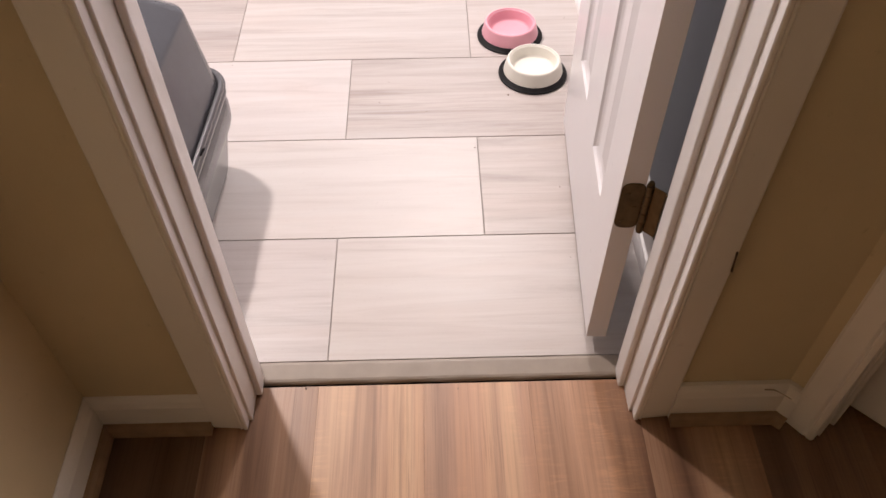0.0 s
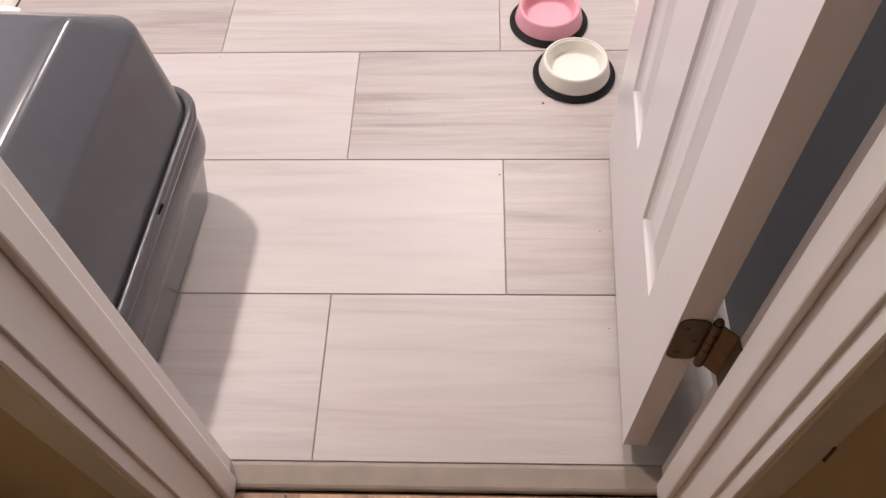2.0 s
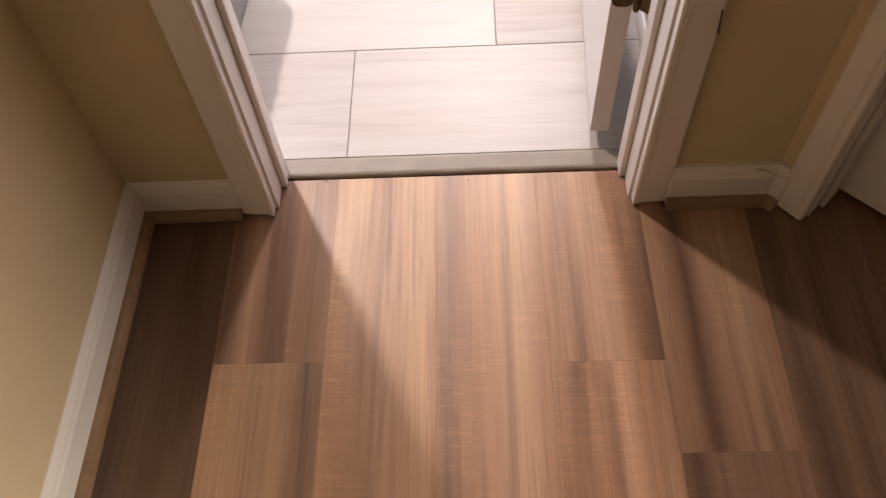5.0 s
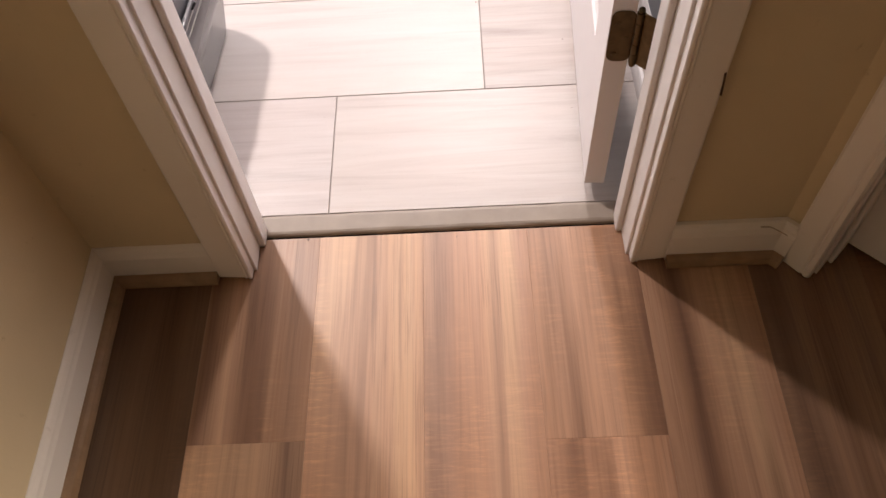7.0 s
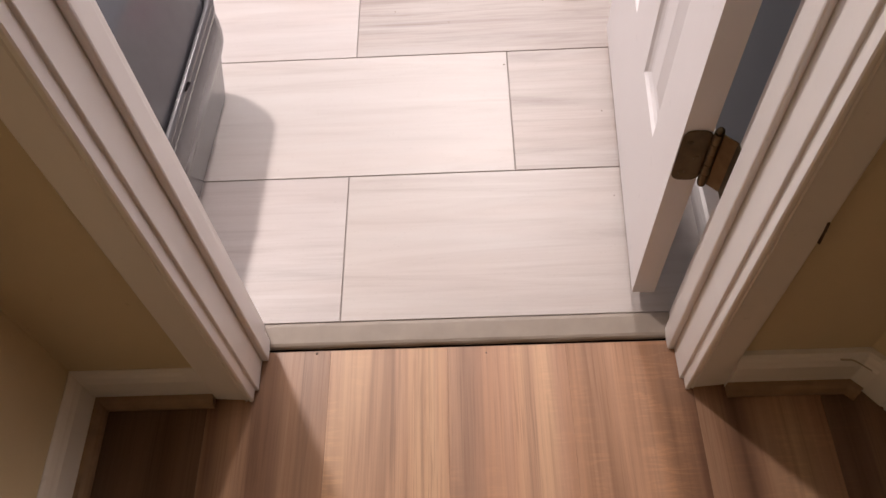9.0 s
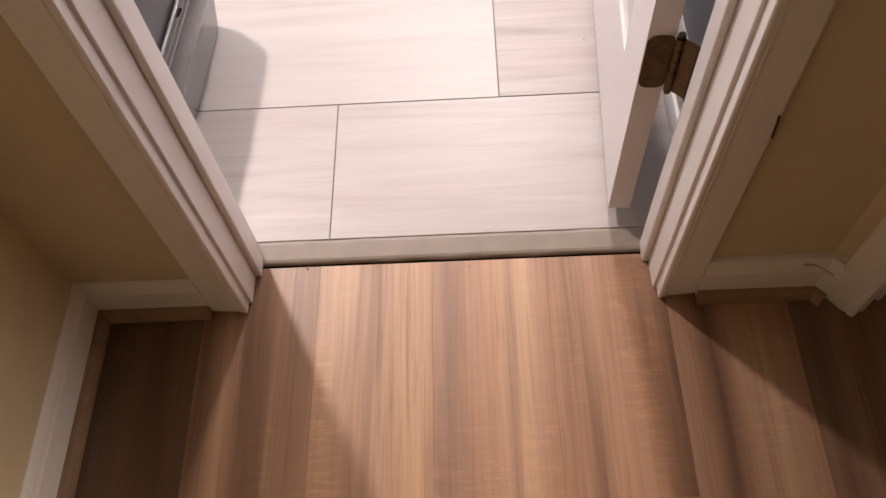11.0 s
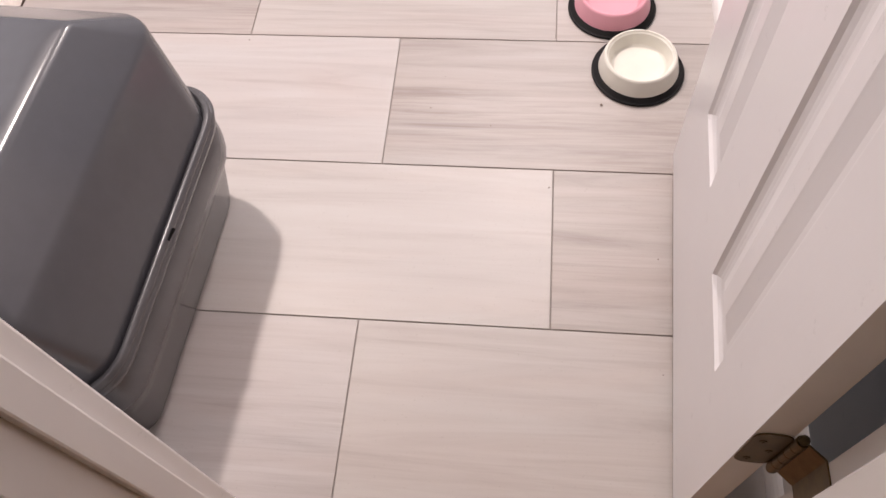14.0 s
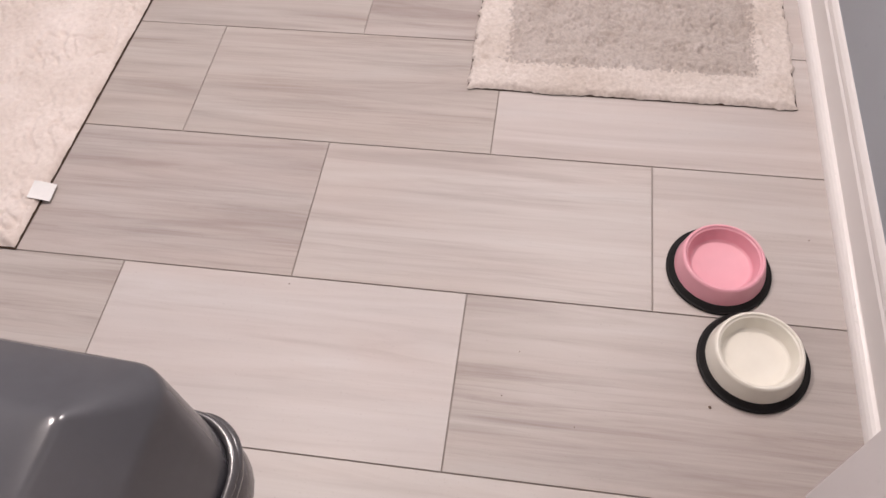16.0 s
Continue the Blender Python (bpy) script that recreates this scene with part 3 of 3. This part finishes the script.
def litter_box():
    ob = tagged(new("litter_box"), "glossy grey plastic hooded cat litter box on the tile floor", "litter box")
    ob.matrix_world = pose(-0.631, 1.085, 0.0, 0, 0, -3.4)
    tray = softened([(0.10, 0.16, 0.04, 0.006), (0.152, 0.224, 0.04, 0.0), (0.158, 0.230, 0.045, 0.008), (0.181, 0.248, 0.068, 0.120), (0.199, 0.259, 0.082, 0.158), (0.200, 0.259, 0.082, 0.200), (0.192, 0.252, 0.078, 0.226)], 0.016)
    part("tray", loft(tray, cap_top=False), PLASTIC, ob, "grey plastic tray", smooth=True)
    rim = softened([(0.188, 0.250, 0.076, 0.222), (0.2005, 0.2600, 0.082, 0.222), (0.2015, 0.2610, 0.082, 0.231), (0.1985, 0.2580, 0.080, 0.236), (0.2000, 0.2590, 0.080, 0.242), (0.1965, 0.256, 0.079, 0.249), (0.1900, 0.252, 0.077, 0.249), (0.1875, 0.2495, 0.076, 0.243)], 0.0028)
    part("rim", loft(rim, cap_top=False, cap_bottom=False), PLASTIC, ob, "folded grey rim between tray and hood", smooth=True)
    # a raised lug follows the rim round the corner beside the wall and the door
    lug = bmesh.new()
    rings = []
    for i in range(15):
        a = radians(4 + 82 * i / 14)
        fat = math.sin(math.pi * i / 14) ** 0.5
        cx_, cy_ = 0.1965 - 0.079 + 0.0795 * math.cos(a), 0.2570 - 0.079 + 0.0795 * math.sin(a)
        rings.append([lug.verts.new((cx_ + 0.0075 * fat * math.cos(b) * math.cos(a), cy_ + 0.0075 * fat * math.cos(b) * math.sin(a), 0.2365 + 0.0085 * fat * math.sin(b))) for b in (math.pi * 2 * n_ / 12 for n_ in range(12))])
    for r_, q_ in zip(rings, rings[1:]):
        for i in range(12):
            lug.faces.new((r_[i], r_[(i + 1) % 12], q_[(i + 1) % 12], q_[i]))
    bmesh.ops.remove_doubles(lug, verts=lug.verts, dist=1e-5)
    part("corner_lug", lug, PLASTIC, ob, smooth=True)
    hood = softened([(0.1870, 0.2490, 0.074, 0.235), (0.1860, 0.2480, 0.073, 0.252), (0.150, 0.252, 0.046, 0.394), (0.097, 0.160, 0.010, 0.467), (0.076, 0.138, 0.008, 0.4690)], 0.010)
    hood_ob = part("hood", loft(hood, cap_bottom=False), PLASTIC_LID, ob, "glossy grey faceted plastic hood", smooth=True)
    for r, w, a0, a1, taper in ((0.060, 0.017, 36, 144, 0.85), (0.043, 0.0065, 0, 180, 0.3), (0.030, 0.0065, 0, 180, 0.3), (0.0175, 0.0065, 0, 180, 0.3), (0.057, 0.020, 232, 308, 0.85)):
        part("vent_slot", arc_slot(r, w, a0, a1, taper), VOID, hood_ob, "dark curved vent slot").matrix_local = pose(VENT[0], VENT[1], 0.4684)
    part("latch_slot", upright([(-0.0010, -0.009), (0.0014, -0.009), (0.0032, 0.006), (0.0036, 0.010), (-0.0010, 0.010)], -0.003, 0.0016), VOID, hood_ob, "small dark latch slot").matrix_local = pose(0.2005, -0.006, 0.2455, 0, 48, 0)
    return ob


litter_box()


# ---- pet bowls ----
def pet_bowl(place, glaze, label, ring_label, turn=0):
    ob = tagged(new("pet_bowl"), label, "pet bowl", group="pet bowls beside the door")
    ob.matrix_world = pose(*place, 0, 0, turn)
    part("base_ring", lathe([(0.0, 0.0015), (0.070, 0.0008), (0.0835, 0.0), (0.0860, 0.0018), (0.0862, 0.0040), (0.0850, 0.0056), (0.0832, 0.0050), (0.0818, 0.0056), (0.0775, 0.0100), (0.0745, 0.0118), (0.0715, 0.0118)]), RUBBER, ob, ring_label, smooth=True)
    dish = softened([(0.0720, 0.009), (0.0745, 0.0120), (0.0668, 0.0420), (0.0640, 0.0448), (0.0612, 0.0445), (0.0606, 0.0418), (0.0580, 0.0408), (0.0572, 0.0388), (0.0515, 0.0190), (0.0475, 0.0160), (0.0, 0.0152)], 0.0015)
    part("dish", lathe(dish, 72), glaze, ob, smooth=True)
    return ob


pet_bowl((0.207, 1.768, 0), PINK, "pink plastic pet bowl with a black rubber ring, empty", "black rubber ring", 20)
pet_bowl((0.252, 1.604, 0), CREAM, "cream white plastic pet bowl with a black rubber ring, empty", "black rubber ring", -40)


# ---- bath mats ----
def bath_mat(lo, hi, label, bands, rough, seed, lip, ragged=1.0, pile=RUG):
    """A tufted cotton mat: an uneven pile with a worn edge; bands: (inset, width) of lower looped frames."""
    ob = tagged(new("bath_mat"), label, "bath mat")
    ob.matrix_world = pose(lo[0], lo[1], 0)
    w, h = hi[0] - lo[0], hi[1] - lo[1]
    step = 0.0036
    nx, ny = int(w / step), int(h / step)
    bm = bmesh.new()
    grid = []
    for j in range(ny + 1):
        row = []
        for i in range(nx + 1):
            x, y = w * i / nx, h * j / ny
            e = min(x, y, w - x, h - y)
            low = any(a < e < a + b for a, b in bands)
            v = Vector((x * 95 + seed, y * 95, 0.3))
            z = 0.0140 + 0.0032 * noise.noise(v) + 0.0024 * noise.noise(v * 2.1) + 0.0022 * noise.noise(Vector((x * 17, y * 17, seed)))
            if low:
                z -= 0.0022
            if any(a < e < a + b for a, b in rough):
                z += 0.0085 * noise.noise(Vector((x * 120, y * 80, seed + 1))) + 0.0040 * noise.noise(v * 1.9)
            # creases where the pile parts
            part_ = abs(noise.noise(Vector((x * 26 + 0.6 * y * 26, y * 15, seed + 9))))
            if part_ < 0.07 and noise.noise(Vector((x * 7, y * 7, seed + 20))) > 0.12:
                z -= 0.0100 * (1 - part_ / 0.07)
            z = max(z, 0.0040)
            z *= min(1.0, 0.30 + (e / 0.009) ** 0.6 * 0.7) if e < 0.009 else 1.0
            if e < 1e-6:
                z = 0.0035
            wob = ragged * (0.0060 if e < 0.006 else 0.0026) * noise.noise(Vector((x * 60, y * 60, seed + 5))) + ragged * 0.0045 * noise.noise(Vector((x * 9, y * 9, seed + 2)))
            row.append(bm.verts.new((x + wob, y + wob * 0.8, z)))
        grid.append(row)
    for j in range(ny):
        for i in range(nx):
            f = bm.faces.new((grid[j][i], grid[j][i + 1], grid[j + 1][i + 1], grid[j + 1][i]))
            x, y = w * (i + 0.5) / nx, h * (j + 0.5) / ny
            e = min(x, y, w - x, h - y)
            e += 0.018 * noise.noise(Vector((x * 150, y * 190, seed))) + 0.010 * noise.noise(Vector((x * 30, y * 30, seed)))
            f.material_index = 1 if any(a < e < a + b for a, b in bands) else 0
    part("tufted_top", bm, [pile, RUG_LOW], ob, smooth=True)
    # A thin dark sheet stands in for the shadow line round the mat.
    part("backing", box((-lip, -lip, 0.0004), (w + lip, h + lip, 0.0026)), CHIP_AND_SHADE, ob, "dark sheet that paints the shadow line along the mat edge")
    return ob


left_mat = bath_mat((-1.578, 1.692), (-1.030, 2.537), "cream cotton bath mat with a worn soft pile on tiles", [], [], 3.0, 0.0026, 0.3)
end_mat = bath_mat((-0.266, 2.148), (0.372, 2.62), "cream bath mat with grey looped frame beside the wall", [(0.072, 0.5)], [(0.072, 0.028), (0.130, 0.030), (0.19, 0.4)], 11.0, -0.001, 1.3, RUG_SHADED)
left_mat.matrix_world = pose(-1.578, 1.694, 0, 0, 0, -1.6)
tag_bm = bmesh.new()
tv = [[tag_bm.verts.new((0.040 * i / 6, 0.040 * j, 0.0135 - 0.010 * (i / 6) ** 1.6 + s)) for i in range(7)] for s in (0, 0.0007) for j in (0, 1)]
for i in range(6):
    tag_bm.faces.new((tv[0][i], tv[0][i + 1], tv[1][i + 1], tv[1][i]))
    tag_bm.faces.new((tv[2][i], tv[2][i + 1], tv[3][i + 1], tv[3][i]))
part("label", tag_bm, LABEL, left_mat, "small white cloth care label").matrix_local = pose(0.530, 0.101, 0.0035, 0, 0, 4)


# ---- small marks and crumbs ----
def crumb(place, size, seed):
    bm = bmesh.new()
    bmesh.ops.create_icosphere(bm, subdivisions=2, radius=size)
    for v in bm.verts:
        v.co *= 1 + 0.35 * noise.noise(v.co * (1.3 / size) + Vector((seed, 0, 0)))
        v.co.z *= 0.6
    ob = tagged(bm_object("crumb", bm, CRUMB), "tiny brown crumb on the floor", "crumb", group="crumbs on the floor")
    ob.location = (place[0], place[1], place[2] + size * 0.5)
    return ob


for n_, (x, y, z, r) in enumerate(((0.184, 1.520, 0, 0.0034), (-0.513, 1.662, 0, 0.0016), (-0.131, 1.502, 0, 0.0016), (-0.017, 1.464, 0, 0.0014), (-0.243, 0.7135, HALL, 0.0028), (0.030, 0.706, HALL, 0.0016), (0.092, 1.333, 0, 0.0022), (0.272, 1.20, 0, 0.0018), (0.27, 1.00, 0, 0.0014), (-0.11, 1.58, 0, 0.0012), (0.362, 1.846, 0, 0.0016))):
    crumb((x, y, z), r * 0.75, n_ * 3.1)


# ---- floor pieces ----
def slab(w, h, t, edge):
    """A flat piece from 0,0 with a small chamfer round its top."""
    bm = bmesh.new()
    rings = [[bm.verts.new(p) for p in ((i, i, z), (w - i, i, z), (w - i, h - i, z), (i, h - i, z))] for i, z in ((0, -t), (0, -edge), (edge, 0))]
    for a, b in zip(rings, rings[1:]):
        for i in range(4):
            bm.faces.new((a[i], a[(i + 1) % 4], b[(i + 1) % 4], b[i]))
    bm.faces.new(rings[-1])
    me = bpy.data.meshes.new("piece")
    bm.to_mesh(me)
    bm.free()
    return me


meshes = {}


def piece(name, x0, y0, x1, y1, z, gap, edge, t, mat, parent, shade):
    key = (name, round(x1 - x0, 4), round(y1 - y0, 4))
    if key not in meshes:
        meshes[key] = slab(x1 - x0 - gap, y1 - y0 - gap, t, edge)
        meshes[key].materials.append(mat)
    ob = new(name, meshes[key])
    ob.parent = parent
    ob.location = (x0 + gap / 2, y0 + gap / 2, z)
    ob.color = (*shade, 1)
    return ob


rng = random.Random(5)
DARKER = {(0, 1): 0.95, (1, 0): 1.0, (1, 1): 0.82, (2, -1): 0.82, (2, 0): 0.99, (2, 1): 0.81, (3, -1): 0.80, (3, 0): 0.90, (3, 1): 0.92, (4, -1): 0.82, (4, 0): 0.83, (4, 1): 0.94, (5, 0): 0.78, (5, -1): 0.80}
PITCH, LONG = 0.306, 0.612
for row in range(9):
    y0 = 0.759 + PITCH * row
    y0 = max(y0, 0.7655)
    y1 = min(0.759 + PITCH * (row + 1), BATH_END)
    first = -0.207 - 3 * LONG + (0.306 if row % 2 else 0) + (0.006 if row > 3 else 0)
    for c in range(6):
        x0, x1 = max(first + c * LONG, BATH_L), min(first + (c + 1) * LONG, RIGHT)
        if x1 - x0 < 0.01 or y1 - y0 < 0.01:
            continue
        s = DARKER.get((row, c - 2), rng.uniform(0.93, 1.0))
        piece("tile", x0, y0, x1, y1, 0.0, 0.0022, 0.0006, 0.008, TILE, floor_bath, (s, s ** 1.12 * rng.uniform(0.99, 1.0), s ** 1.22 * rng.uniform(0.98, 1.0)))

WIDE = 0.1887
ENDS = {0: 0.331, 3: 0.320, 4: 0.163}
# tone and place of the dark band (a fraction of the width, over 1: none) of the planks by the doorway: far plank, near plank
# The low tones of columns -1, 4 and 5 also hold the hallway's shade.
TONES_AND_SHADE = {-1: ((0.28, 0.2), (0.28, 0.2)), 0: ((0.74, 0.05), (0.72, 0.90)), 1: ((0.93, 1.5), (0.92, 1.5)), 2: ((0.98, 0.12), (0.96, 0.12)),
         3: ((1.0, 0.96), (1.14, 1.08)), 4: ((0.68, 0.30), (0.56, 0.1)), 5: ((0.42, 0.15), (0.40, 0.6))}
for c in range(-1, 16):
    x0, x1 = max(-0.409 + WIDE * c, LEFT), min(-0.409 + WIDE * (c + 1), 2.6)
    if x1 - x0 < 0.01:
        continue
    cut = ENDS.get(c, rng.uniform(-0.95, 0.05))
    ends = sorted({-2.5, cut, 0.7178} | ({cut - 1.22} if cut - 1.22 > -2.45 else set()))
    for y0, y1 in zip(ends, ends[1:]):
        far = y1 > 0.5
        tone, dark_band = TONES_AND_SHADE[c][0 if far else 1] if c in TONES_AND_SHADE else (0.55, rng.uniform(0.1, 1.6))
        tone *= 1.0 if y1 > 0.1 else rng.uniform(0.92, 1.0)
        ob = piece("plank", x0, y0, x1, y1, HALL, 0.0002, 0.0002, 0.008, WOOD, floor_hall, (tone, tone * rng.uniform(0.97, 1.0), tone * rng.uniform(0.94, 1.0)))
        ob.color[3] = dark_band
